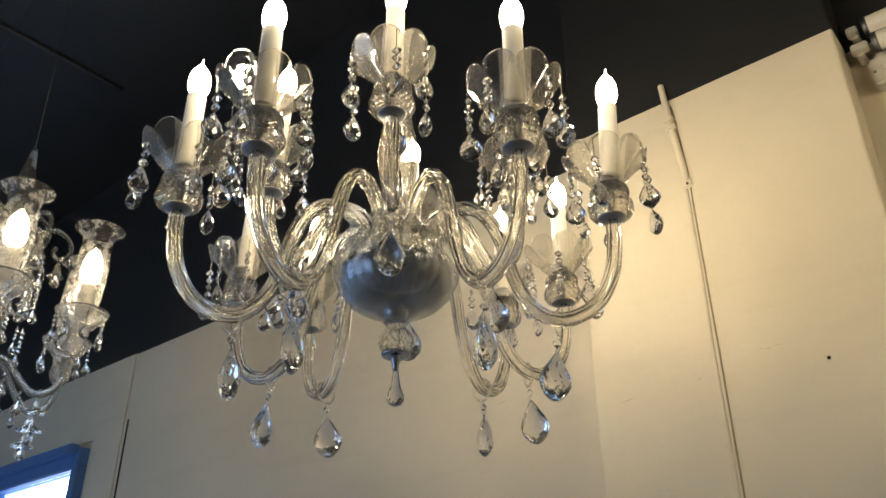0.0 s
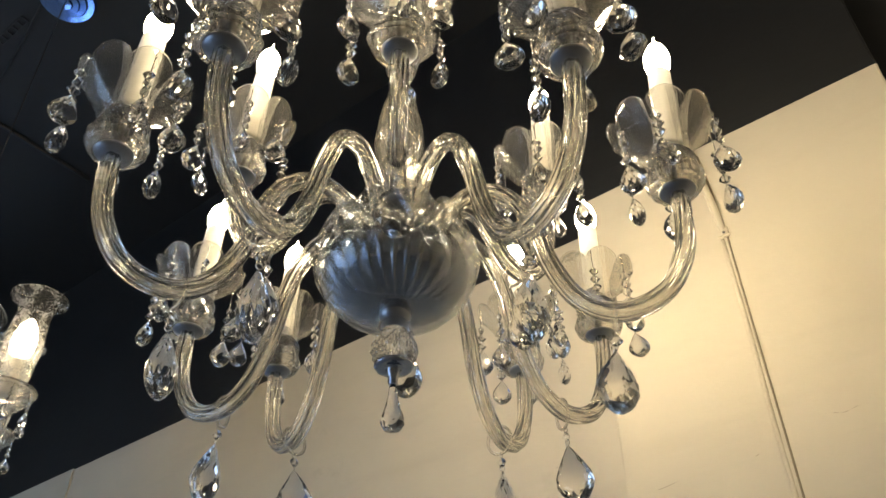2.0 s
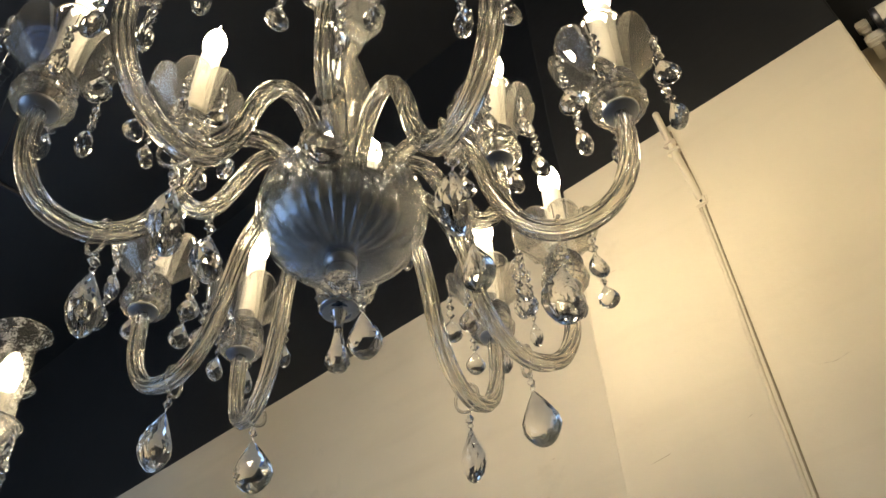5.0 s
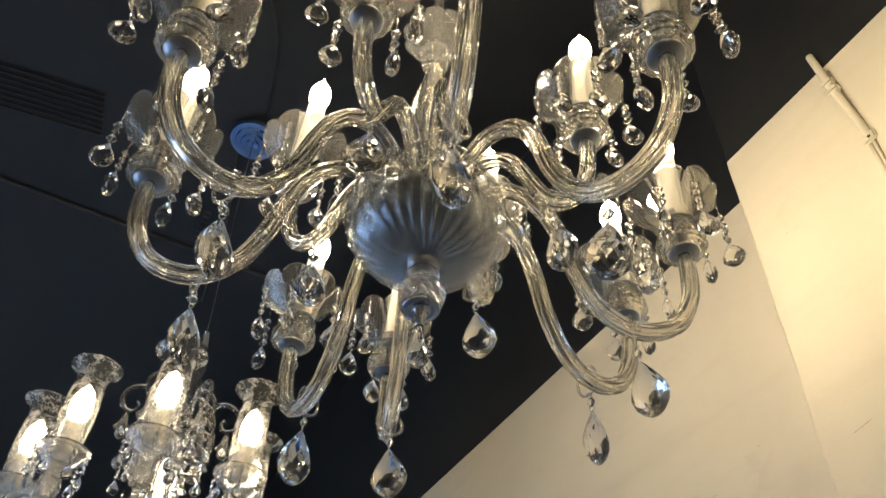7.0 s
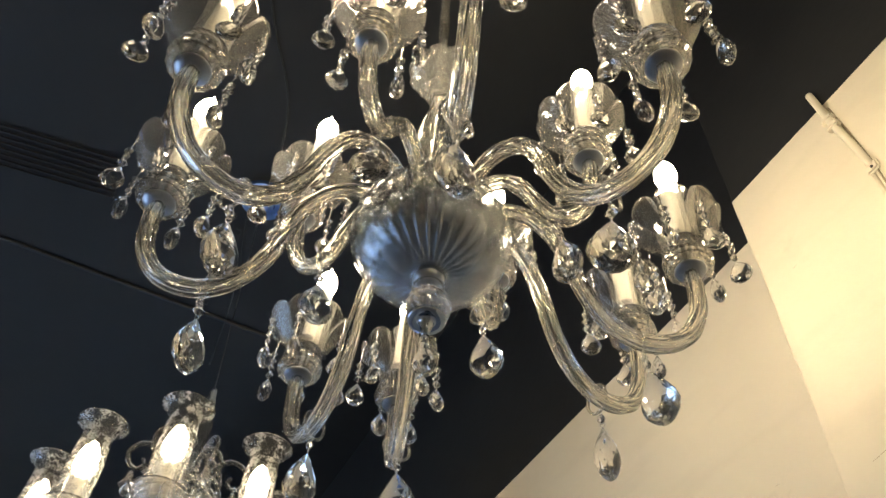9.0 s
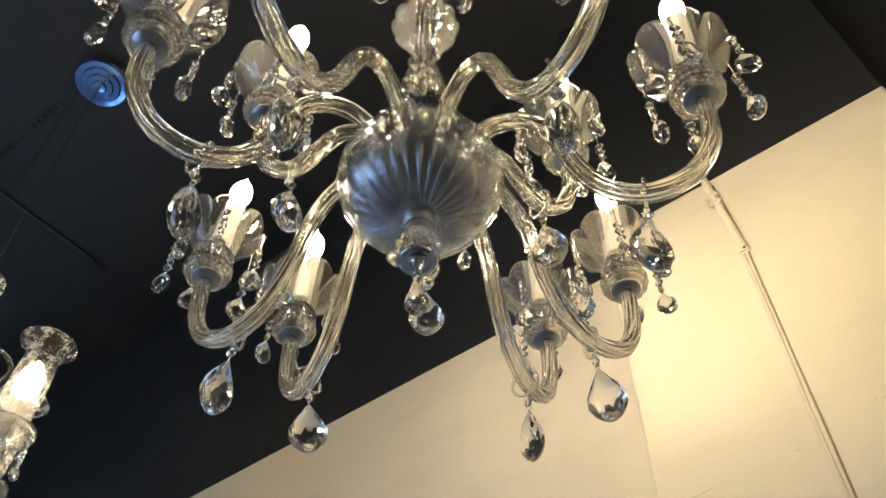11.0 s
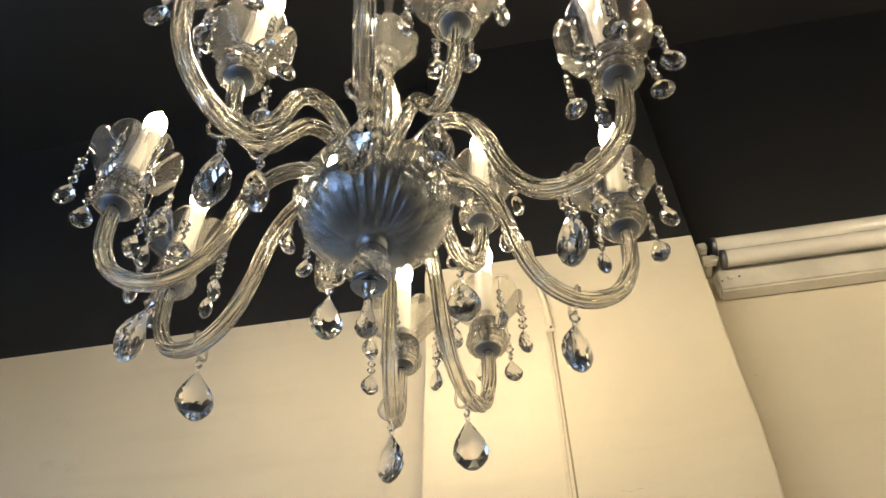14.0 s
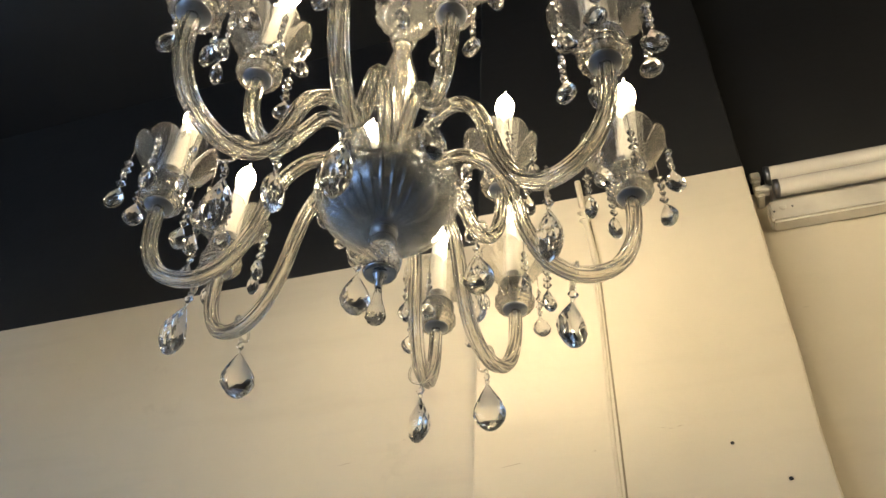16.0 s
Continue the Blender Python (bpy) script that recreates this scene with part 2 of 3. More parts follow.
def ragged_pilaster(name, z0, z1, mat, label):
    """A pilaster whose two upright edges waver as hand-laid plaster does."""
    bm = bmesh.new()
    rows, count = [], max(6, int((z1 - z0) / 0.035))
    for i in range(count + 1):
        z = z0 + (z1 - z0) * i / count
        d0 = 0.004 * noise.noise((z * 6.0, 1.3, 0)) + 0.002 * noise.noise((z * 31.0, 4.1, 0))
        d1 = 0.004 * noise.noise((z * 6.0, 7.7, 0)) + 0.002 * noise.noise((z * 31.0, 9.2, 0))
        e = 0.005
        rows.append([bm.verts.new((x, y, z)) for x, y in ((POST0, -0.001), (POST0 + d0, -STEP + e), (POST0 + d0 + e * 0.3, -STEP + e * 0.3), (POST0 + d0 + e, -STEP), (POST1 + d1 - e, -STEP), (POST1 + d1 - e * 0.3, -STEP + e * 0.3), (POST1 + d1, -STEP + e), (POST1, -0.001))])
    for a, b in zip(rows, rows[1:]):
        for k in range(8):
            bm.faces.new((a[k], a[(k + 1) % 8], b[(k + 1) % 8], b[k]))
    bm.faces.new(rows[0][::-1])
    bm.faces.new(rows[-1])
    ob = link(name, bm, mat)
    ob.matrix_world = ROOM
    return tagged(ob, label, "pilaster", kind="structure")


ragged_pilaster("pilaster_1", 0.0, PAINT, CREAM, "cream plastered pilaster standing out of the wall")
ragged_pilaster("pilaster_upper_1", PAINT + 0.0005, CEILING, BLACK, "black painted upper part of the pilaster")
STEP2 = 0.008
room_part("pilaster_2", [(WIN1 + 0.03, LPOST, -STEP2, -0.001, 0, PAINT)], CREAM, "cream plastered wall stepping out beside the window", "pilaster")
room_part("pilaster_3", [(LEFT, WIN0 - 0.03, -STEP2, -0.001, 0, PAINT)], CREAM, "cream plastered wall stepping out beside the window", "pilaster")
room_part("lintel", [(WIN0 - 0.03, WIN1 + 0.03, -STEP2, -0.001, WINT + 0.03, PAINT)], CREAM, "cream plastered lintel over the window", "lintel")
room_part("window_apron", [(WIN0 - 0.03, WIN1 + 0.03, -STEP2, -0.001, 0, WINB)], CREAM, "cream plastered wall under the window", "wall")
room_part("wall_east", [(RIGHT, RIGHT + T, BACK, T, 0, CEILING)], SIDEWALL, "plain tan plastered side wall of the shop", "wall")
room_part("wall_west", [(LEFT - T, LEFT, BACK, T, 0, CEILING)], SIDEWALL, "plain tan plastered side wall of the shop", "wall")
SHOP0, SHOP1 = -4.4, -0.6
room_part("wall_south", [(LEFT, SHOP0, BACK - T, BACK, 0, CEILING), (SHOP1, RIGHT, BACK - T, BACK, 0, CEILING), (SHOP0, SHOP1, BACK - T, BACK, 2.5, CEILING)],
          SIDEWALL, "plain tan shop wall with the wide entrance opening", "wall")
room_part("floor", [(LEFT, RIGHT, BACK, T, -0.1, 0)], FLOOR, "pale grey polished shop floor", "floor")
room_part("ceiling", [(LEFT - T, RIGHT + T, BACK - T, T, CEILING, CEILING + 0.15)], BLACK, "black painted ceiling", "ceiling")

# daylight outside the openings
def backdrop(name, x0, x1, y, z0, z1, colour, strength, label):
    bm = bmesh.new()
    box(bm, x0, x1, y, y + 0.02, z0, z1)
    ob = link(name, bm, glow(name + "_glow", colour, strength))
    ob.matrix_world = ROOM
    return tagged(ob, label, "backdrop", kind="structure")


backdrop("backdrop_1", WIN0 - 1.5, WIN1 + 1.5, 1.2, -0.5, 5.0, (0.72, 0.86, 1.0), 3.0, "bright daylight outside the window")
backdrop("backdrop_2", SHOP0 - 2, SHOP1 + 2, BACK - 1.6, -0.5, 5.0, (0.45, 0.66, 1.0), 1.1, "bluish daylight outside the shop entrance")
area_lamp("window_daylight", ROOM @ pose((WIN0 + WIN1) / 2, 0.12, (WINB + WINT) / 2, -90, 0, 0), WIN1 - WIN0 - 0.1, WINT - WINB - 0.1, 24.0, DAY)
area_lamp("entrance_daylight", ROOM @ pose((SHOP0 + SHOP1) / 2, BACK - 0.1, 1.25, 90, 0, 0), 3.6, 2.3, 20.0, DAY)


def window_unit():
    root = new("window_1")
    root.matrix_world = ROOM
    tagged(root, "blue painted window frame with daylight blue in its colour, letting in white daylight", "window", kind="structure")
    f = 0.10
    for x0, x1, z0, z1 in ((WIN0, WIN1, WINT - f, WINT), (WIN0, WIN1, WINB, WINB + f), (WIN0, WIN0 + f, WINB + f, WINT - f), (WIN1 - 0.05, WIN1, WINB + f, WINT - f), (-3.40, -3.33, WINB + f, WINT - f)):
        bm = bmesh.new()
        box(bm, x0, x1, -0.05, 0.03, z0, z1, 0.006)
        part("window_frame", bm, BLUEFRAME, root)
    bm = bmesh.new()
    box(bm, WIN0 + 0.02, WIN1 - 0.02, -0.09, -0.04, WINT - 0.035, WINT + 0.012, 0.004)
    part("head_trim", bm, BLUEFRAME, root)
    for x0, x1 in ((WIN0 + f + 0.002, -3.402), (-3.328, WIN1 - 0.052)):
        bm = bmesh.new()
        box(bm, x0, x1, -0.012, -0.006, WINB + f + 0.002, WINT - f - 0.002)
        pane = part("pane", bm, glass("window_pane", 0.0, (1, 1, 1), 1.45), root)
        pane.visible_shadow = False


window_unit()


# ---- crystal pieces ----
def gem_mesh(name, length, width, depth, segs, rows):
    """A faceted almond drop that hangs from the origin: rows of (height share, width share)."""
    bm = bmesh.new()
    top = bm.verts.new((0, 0, 0))
    rings = []
    for j, (h, w) in enumerate(rows):
        ring = []
        for k in range(segs):
            a = 2 * math.pi * (k + 0.5 * (j % 2)) / segs
            ring.append(bm.verts.new((w * width / 2 * math.cos(a), w * depth / 2 * math.sin(a), -h * length)))
        rings.append(ring)
    low = bm.verts.new((0, 0, -length))
    for k in range(segs):
        bm.faces.new((top, rings[0][k], rings[0][(k + 1) % segs]))
        bm.faces.new((low, rings[-1][(k + 1) % segs], rings[-1][k]))
    for j, (a, b) in enumerate(zip(rings, rings[1:])):
        for k in range(segs):
            n = (k + 1) % segs
            if j % 2 == 0:
                bm.faces.new((a[k], b[k], a[n]))
                bm.faces.new((a[n], b[k], b[n]))
            else:
                bm.faces.new((a[k], b[n], a[n]))
                bm.faces.new((a[k], b[k], b[n]))
    bmesh.ops.recalc_face_normals(bm, faces=bm.faces)
    me = bpy.data.meshes.new(name)
    bm.to_mesh(me)
    bm.free()
    me.materials.append(CRYSTAL)
    return me


def mesh_of(name, bm, mat, smooth=False, outward=True):
    if outward:
        bmesh.ops.recalc_face_normals(bm, faces=bm.faces)
    me = bpy.data.meshes.new(name)
    bm.to_mesh(me)
    bm.free()
    me.materials.append(mat)
    if smooth:
        for p in me.polygons:
            p.use_smooth = True
    return me


ALMOND = ((0.08, 0.20), (0.22, 0.46), (0.38, 0.76), (0.53, 0.95), (0.67, 1.0), (0.80, 0.84), (0.91, 0.56), (0.97, 0.30))
DROP_SMALL = gem_mesh("drop", 0.047, 0.034, 0.022, 9, ALMOND)
DROP_LARGE = gem_mesh("drop", 0.080, 0.052, 0.034, 11, ALMOND)
DROP_ROUND = gem_mesh("drop", 0.062, 0.029, 0.029, 10, ((0.04, 0.34), (0.20, 0.40), (0.48, 0.62), (0.70, 0.95), (0.82, 1.0), (0.93, 0.72)))
BEAD = gem_mesh("bead", 0.0140, 0.0165, 0.0105, 8, ((0.12, 0.50), (0.5, 1.0), (0.88, 0.50)))


@functools.lru_cache(None)
def wire_rod(mm):
    """A thin wire of so many millimetres, with a tiny hook at its head."""
    bm = bmesh.new()
    hook = [Vector((0.0, 0.004 * math.sin(a), -0.001 + 0.004 * math.cos(a))) for a in (2.6, 1.8, 1.0, 0.2)]
    sweep(bm, hook + [Vector((0, 0, -mm / 2000)), Vector((0, 0, -mm / 1000))], 0.0007, 5)
    return mesh_of("wire", bm, WIRE)


bm = bmesh.new()
sweep(bm, ring_path(0.0205, 20), 0.0023, 8, closed=True)
LOOP = mesh_of("loop", bm, BODYGLASS, True)
bm = bmesh.new()
sweep(bm, ring_path(0.0036, 10), 0.0006, 5, closed=True)
TINYLOOP = mesh_of("link", bm, WIRE, True)

rng = random.Random(7)


def string_of_crystals(parent, place, beads, drop, lead=0.010, label=""):
    """A thin wire with beads and an almond drop, hanging from place."""
    lead = round(lead, 3)
    length = lead + beads * 0.0155
    yaw = rng.uniform(0, 360)
    root = again("pendant", wire_rod(round(1000 * length + 2)), parent, Matrix.Translation(place), label)
    for k in range(beads):
        again("bead", BEAD, root, pose(0, 0, -(lead + 0.0155 * k), rng.uniform(-4, 4), rng.uniform(-4, 4), yaw + rng.uniform(-50, 50)))
    again("drop", drop, root, pose(0, 0, -length, rng.uniform(-5, 5), rng.uniform(-5, 5), rng.uniform(0, 360)))
    return root


def looped_drop(parent, place, turn, label=""):
    """A glass loop slung over an arm, a bead and a large almond drop."""
    root = again("arm_pendant", LOOP, parent, Matrix.Translation(place) @ pose(0, 0, 0, rng.uniform(-8, 8), 0, turn + rng.uniform(-35, 35)), label)
    again("link", TINYLOOP, root, pose(0, 0, -0.023, 0, 0, 90))
    again("bead", BEAD, root, pose(0, 0, -0.0265, 0, 0, rng.uniform(0, 360)))
    again("link", TINYLOOP, root, pose(0, 0, -0.0425, 0, 0, 40))
    again("drop", DROP_LARGE, root, pose(0, 0, -0.0455, rng.uniform(-4, 4), rng.uniform(-4, 4), rng.uniform(0, 360)))
    return root


# ---- meshes of the arm fittings ----
def petal(i, a, r, z):
    """Eight rounded petals, each a shallow spoon, with a crease between neighbours."""
    s = max(0.0, (z - 0.064) / 0.055)
    lobe = abs(math.cos(4 * a)) ** 0.6
    return r * (1 - 0.055 * min(1.0, 1.6 * s) * (1 - lobe)), z - 0.0145 * s * s * (1 - lobe) + 0.002 * s * lobe


def flower_mesh():
    bm = bmesh.new()
    outer = [(0.0240, 0.058), (0.0262, 0.063), (0.0315, 0.070), (0.0380, 0.0775), (0.0450, 0.0855), (0.0515, 0.0935), (0.0575, 0.1015), (0.0630, 0.1090), (0.0672, 0.1150), (0.0695, 0.1185)]
    inner = [(r - 0.0026, z + 0.0010) for r, z in outer][::-1]
    revolve(bm, outer + [(0.0708, 0.1198), (0.0706, 0.1214), (0.0690, 0.1222), (0.0676, 0.1214)] + inner, 96, petal, closed=True)
    return mesh_of("flower_cup", bm, CUPGLASS, True)


def knob_mesh():
    """The body under the flower: a fluted round belly below a diamond-cut neck."""
    outer = [(0.0250, 0.000), (0.0310, 0.003), (0.0350, 0.0085), (0.0366, 0.015), (0.0362, 0.0215), (0.0340, 0.0275), (0.0310, 0.0320), (0.0294, 0.0350),
             (0.0300, 0.0385), (0.0306, 0.0420), (0.0308, 0.0455), (0.0304, 0.0490), (0.0294, 0.0525), (0.0268, 0.0560), (0.0245, 0.0580)]
    inner = [(0.0205, 0.058), (0.0230, 0.050), (0.0240, 0.042), (0.0245, 0.034), (0.0285, 0.026), (0.0305, 0.018), (0.0295, 0.010), (0.0262, 0.004), (0.0238, 0.001)]

    def cut(i, a, r, z):
        if 1 <= i <= 5:
            return r * (1 + 0.022 * math.cos(16 * a)), z
        if 7 <= i <= 13:
            return r * (1 + 0.065 * (1 if (round(a / (2 * math.pi) * 48) + i) % 2 else -1)), z
        return r, z
    bm = bmesh.new()
    revolve(bm, outer + inner, 48, lambda i, a, r, z: cut(i, a, r, z) if i < len(outer) else (r, z), closed=True)
    return mesh_of("cut_glass_body", bm, KNOBGLASS, False)


FLOWER = flower_mesh()
KNOB = knob_mesh()
bm = bmesh.new()
revolve(bm, [(0.0120, -0.006), (0.0150, -0.004), (0.0215, -0.002), (0.0228, 0.0005), (0.0215, 0.0025), (0.010, 0.003)], 28)
DISC = mesh_of("socket_disc", bm, PLATE, True)
bm = bmesh.new()
revolve(bm, [(0.0045, 0.003), (0.0055, 0.010), (0.0055, 0.052), (0.0170, 0.056), (0.0175, 0.070), (0.0150, 0.073), (0.0150, 0.082)], 20)
SOCKET = mesh_of("lamp_socket", bm, DARKMETAL, True)
bm = bmesh.new()
revolve(bm, [(0.0130, 0.074), (0.0158, 0.0745), (0.0160, 0.080), (0.0157, 0.150), (0.0156, 0.2145), (0.0148, 0.2165), (0.0120, 0.2165)], 24)
CANDLE = mesh_of("candle_sleeve", bm, SLEEVE, True)
bm = bmesh.new()
revolve(bm, [(0.0085, 0.2170), (0.0125, 0.2220), (0.0164, 0.2300), (0.0184, 0.2405), (0.0180, 0.2515), (0.0156, 0.2625), (0.0115, 0.2715), (0.0066, 0.2780), (0.0028, 0.2825), (0.0013, 0.2890), (0.0006, 0.2960)], 20)
BULBMESH = mesh_of("bulb", bm, BULBGLOW, True)


def arm_mesh(points):
    bm = bmesh.new()
    path = smooth_path([(r, 0, z) for r, z in points], 7)
    sweep(bm, path, 0.0116, 48, 8, 0.075, 3.0)
    bmesh.ops.recalc_face_normals(bm, faces=bm.faces)
    bore = bmesh.new()
    sweep(bore, path, 0.0062, 20)
    bmesh.ops.recalc_face_normals(bore, faces=bore.faces)
    bmesh.ops.reverse_faces(bore, faces=bore.faces)
    inside = bpy.data.meshes.new("bore")
    bore.to_mesh(inside)
    bore.free()
    bm.from_mesh(inside)
    return mesh_of("arm", bm, ARMGLASS, True, False)


LONG = arm_mesh([(0.034, 0.045), (0.046, 0.100), (0.070, 0.150), (0.105, 0.178), (0.142, 0.172), (0.172, 0.140), (0.190, 0.095), (0.206, 0.030), (0.232, -0.025), (0.268, -0.053), (0.306, -0.053), (0.340, -0.032), (0.364, 0.012), (0.3725, 0.060), (0.374, 0.100)])
HIGH = arm_mesh([(0.030, 0.045), (0.040, 0.110), (0.060, 0.170), (0.094, 0.204), (0.128, 0.204), (0.160, 0.170), (0.183, 0.110), (0.203, 0.035), (0.232, -0.025), (0.268, -0.053), (0.306, -0.053), (0.340, -0.032), (0.364, 0.012), (0.3725, 0.060), (0.374, 0.100)])
SHORT = arm_mesh([(0.022, 0.045), (0.030, 0.110), (0.046, 0.160), (0.070, 0.196), (0.098, 0.208), (0.122, 0.196), (0.144, 0.155), (0.162, 0.121), (0.184, 0.106), (0.208, 0.120), (0.224, 0.160), (0.229, 0.205), (0.230, 0.236)])


def crystal_chandelier():
    root = new("chandelier")
    root.matrix_world = pose(-0.042, 1.257, 2.190, 0, -0.85, 0)  # hangs a little askew
    tagged(root, "lit crystal chandelier with fluted arms, candle bulbs and almond drops", "chandelier")

    # bowl with radial flutes and a scalloped, drawn-in rim
    def flute(i, a, r, z):
        s = max(0.0, (z - 0.100) / 0.048)
        lobe = abs(math.cos(5 * a)) ** 0.5
        return r + 0.006 * s * lobe, z - 0.021 * s * (1 - lobe) + 0.006 * s * lobe
    outer = [(0.019, 0.000), (0.034, 0.001), (0.056, 0.006), (0.077, 0.018), (0.094, 0.036), (0.106, 0.058), (0.1115, 0.080), (0.110, 0.100), (0.103, 0.118), (0.094, 0.132), (0.086, 0.144), (0.083, 0.150)]
    inner = [(0.080, 0.149), (0.083, 0.142), (0.091, 0.130), (0.099, 0.116), (0.1055, 0.099), (0.107, 0.080), (0.1015, 0.060), (0.090, 0.040), (0.074, 0.024), (0.054, 0.012), (0.034, 0.007), (0.019, 0.006)]
    bm = bmesh.new()
    revolve(bm, outer + inner, 160, lambda i, a, r, z: flute(i, a, r, z) if i < len(outer) else (flute(i, a, r, z) if z > 0.11 else (r, z)), closed=True)
    part("bowl", bm, BOWLGLASS, root, "clear fluted glass bowl with scalloped rim", True)
    def rib(i, a, r, z):
        d = 0.0024 * abs(math.cos(16 * a)) ** 14 * min(1.0, r / 0.035) * max(0.0, min(1.0, (0.072 - z) / 0.03)) if i < 7 else 0.0
        return r + d, z - 0.6 * d
    bm = bmesh.new()
    revolve(bm, [(0.010, 0.010), (0.037, 0.0125), (0.059, 0.020), (0.078, 0.034), (0.0885, 0.050), (0.0945, 0.070), (0.0945, 0.080), (0.092, 0.083), (0.080, 0.074), (0.074, 0.054), (0.062, 0.040), (0.030, 0.024), (0.010, 0.022)], 320, rib)
    part("arm_plate", bm, SMOKE, root, "smoky chrome dish that carries the arms", True)
    bm = bmesh.new()
    revolve(bm, [(0.008, -0.012), (0.0185, -0.004), (0.0205, 0.001), (0.0205, 0.007), (0.016, 0.011), (0.008, 0.012)], 32)
    part("collar", bm, PLATE, root, "grey metal collar", True)
    # finial
    def cut(i, a, r, z):
        return r * (1 + (0.06 * (1 if (round(a / (2 * math.pi) * 28) + i) % 2 else -1) if 3 < i < 10 else 0)), z
    bm = bmesh.new()
    revolve(bm, [(0.010, -0.006), (0.0205, -0.012), (0.0215, -0.016), (0.0160, -0.022), (0.0165, -0.028), (0.0235, -0.035), (0.0275, -0.044), (0.0285, -0.052), (0.0265, -0.060), (0.0235, -0.066), (0.018, -0.069), (0.008, -0.069)], 28, cut)
    part("finial", bm, KNOBGLASS, root, "diamond-cut glass finial")
    bm = bmesh.new()
    revolve(bm, [(0.008, -0.0685), (0.0235, -0.0695), (0.0245, -0.0725), (0.0225, -0.0755), (0.0145, -0.0765), (0.0125, -0.0745), (0.0085, -0.0775), (0.0075, -0.086), (0.0055, -0.089), (0.0055, -0.097), (0.003, -0.099)], 32)
    part("finial_cap", bm, CAPMETAL, root, "polished blue-grey metal cap and nut", True)
    again("finial_drop", DROP_ROUND, root, pose(0, 0, -0.098, 0, 0, 12))

    # stem: vase, cup with scalloped saucer, column
    bm = bmesh.new()
    def opt(i, a, r, z):
        return r * (1 + 0.03 * math.cos(8 * a + 40 * z)), z
    revolve(bm, [(0.014, 0.130), (0.0165, 0.150), (0.0150, 0.168), (0.0190, 0.195), (0.0280, 0.240), (0.0350, 0.285), (0.0372, 0.320), (0.0345, 0.355), (0.0270, 0.395), (0.0185, 0.430), (0.0145, 0.455), (0.0150, 0.468),
                 (0.0110, 0.468), (0.0105, 0.455), (0.0140, 0.430), (0.0220, 0.395), (0.0290, 0.355), (0.0315, 0.320), (0.0295, 0.285), (0.0225, 0.240), (0.0135, 0.195), (0.0100, 0.168), (0.0100, 0.130)], 48, opt, closed=True)
    part("stem_vase", bm, BODYGLASS, root, "slender clear glass stem vase", True)
    bm = bmesh.new()
    revolve(bm, [(0.005, 0.02), (0.005, 0.6), (0.005, 1.10)], 10)
    part("stem_rod", bm, WIRE, root, "", True)
    bm = bmesh.new()
    revolve(bm, [(0.012, 0.470), (0.0215, 0.478), (0.0255, 0.492), (0.0245, 0.505), (0.0285, 0.510), (0.0285, 0.514), (0.0225, 0.511), (0.0215, 0.495), (0.018, 0.482), (0.012, 0.476)], 36, closed=True)
    part("stem_cup", bm, BODYGLASS, root, "", True)
    bm = bmesh.new()
    def saucer(i, a, r, z):
        s = max(0.0, (r - 0.02) / 0.042)
        lobe = abs(math.cos(5 * a)) ** 0.45
        return r * (1 - 0.10 * s * (1 - lobe)), z + 0.006 * s * lobe
    revolve(bm, [(0.0065, 0.548), (0.020, 0.549), (0.036, 0.553), (0.052, 0.560), (0.061, 0.570), (0.0605, 0.573), (0.051, 0.5630), (0.035, 0.5558), (0.020, 0.5517), (0.0065, 0.5507)], 80, saucer, closed=True)
    part("stem_saucer", bm, CUPGLASS, root, "scalloped frosted glass saucer", True)
    bm = bmesh.new()
    revolve(bm, [(0.0075, 0.577), (0.0110, 0.59), (0.0085, 0.62), (0.0095, 0.70), (0.0115, 0.78), (0.0095, 0.86), (0.0105, 0.95), (0.0095, 1.08), (0.0065, 1.09), (0.0062, 0.577)], 32, closed=True)
    part("stem_column", bm, BODYGLASS, root, "", True)
    # hanging chain and canopy
    for k in range(27):
        bm = bmesh.new()
        if k == 0:
            sweep(bm, [Vector((0.009 * math.cos(q * 0.524), 0, 0.021 * math.sin(q * 0.524))) for q in range(12)], 0.0022, 6, closed=True)
            chain = mesh_of("chain_link", bm, WIRE, True)
        else:
            bm.free()
        z = 1.118 + k * 0.0345
        if z < 2.02:
            again("chain_link", chain, root, pose(0, 0, z, 0, 0, 90 * (k % 2)))
    bm = bmesh.new()
    revolve(bm, [(0.006, 1.99), (0.03, 2.0), (0.06, 2.03), (0.07, 2.058), (0.006, 2.0585)], 32)
    part("canopy", bm, CHROME, root, "", True)

    # arms
    # angle, kind of arm, and how far the candle's head leans off the upright
    arms = [(-60.2, 0, 0.003, 0.0), (-26.5, 2, 0.003, 0.0), (30.9, 2, 0.004, 0.0), (71.2, 0, 0.015, -0.010), (123.6, 0, 0.008, 0.004), (147.6, 0, 0.004, 0.008),
            (-146.5, 0, 0.004, 0.014), (-120.3, 0, 0.004, 0.020), (1.9, 1, 0.004, 0.0), (105.9, 1, 0.014, 0.003), (-87.9, 1, 0.014, -0.008), (178.0, 1, 0.004, 0.004)]
    for angle, short, off_x, off_y in arms:
        turn = angle - 90
        place = pose(0, 0, 0, 0, 0, turn)
        arm = again("arm", (LONG, SHORT, HIGH)[short], root, place, "short curved fluted glass arm" if short == 1 else "long curved fluted glass arm")
        r, z = (0.230, 0.240) if short == 1 else (0.374, 0.105)
        seat = Matrix.Translation((r, 0, z))
        again("socket_disc", DISC, arm, seat)
        again("cut_glass_body", KNOB, arm, seat @ pose(0, 0, 0, 0, 0, rng.uniform(0, 40)))
        spin = rng.uniform(0, 45)
        off = Matrix.Rotation(radians(-turn), 3, "Z") @ Vector((off_x, off_y, 0)) / 0.23
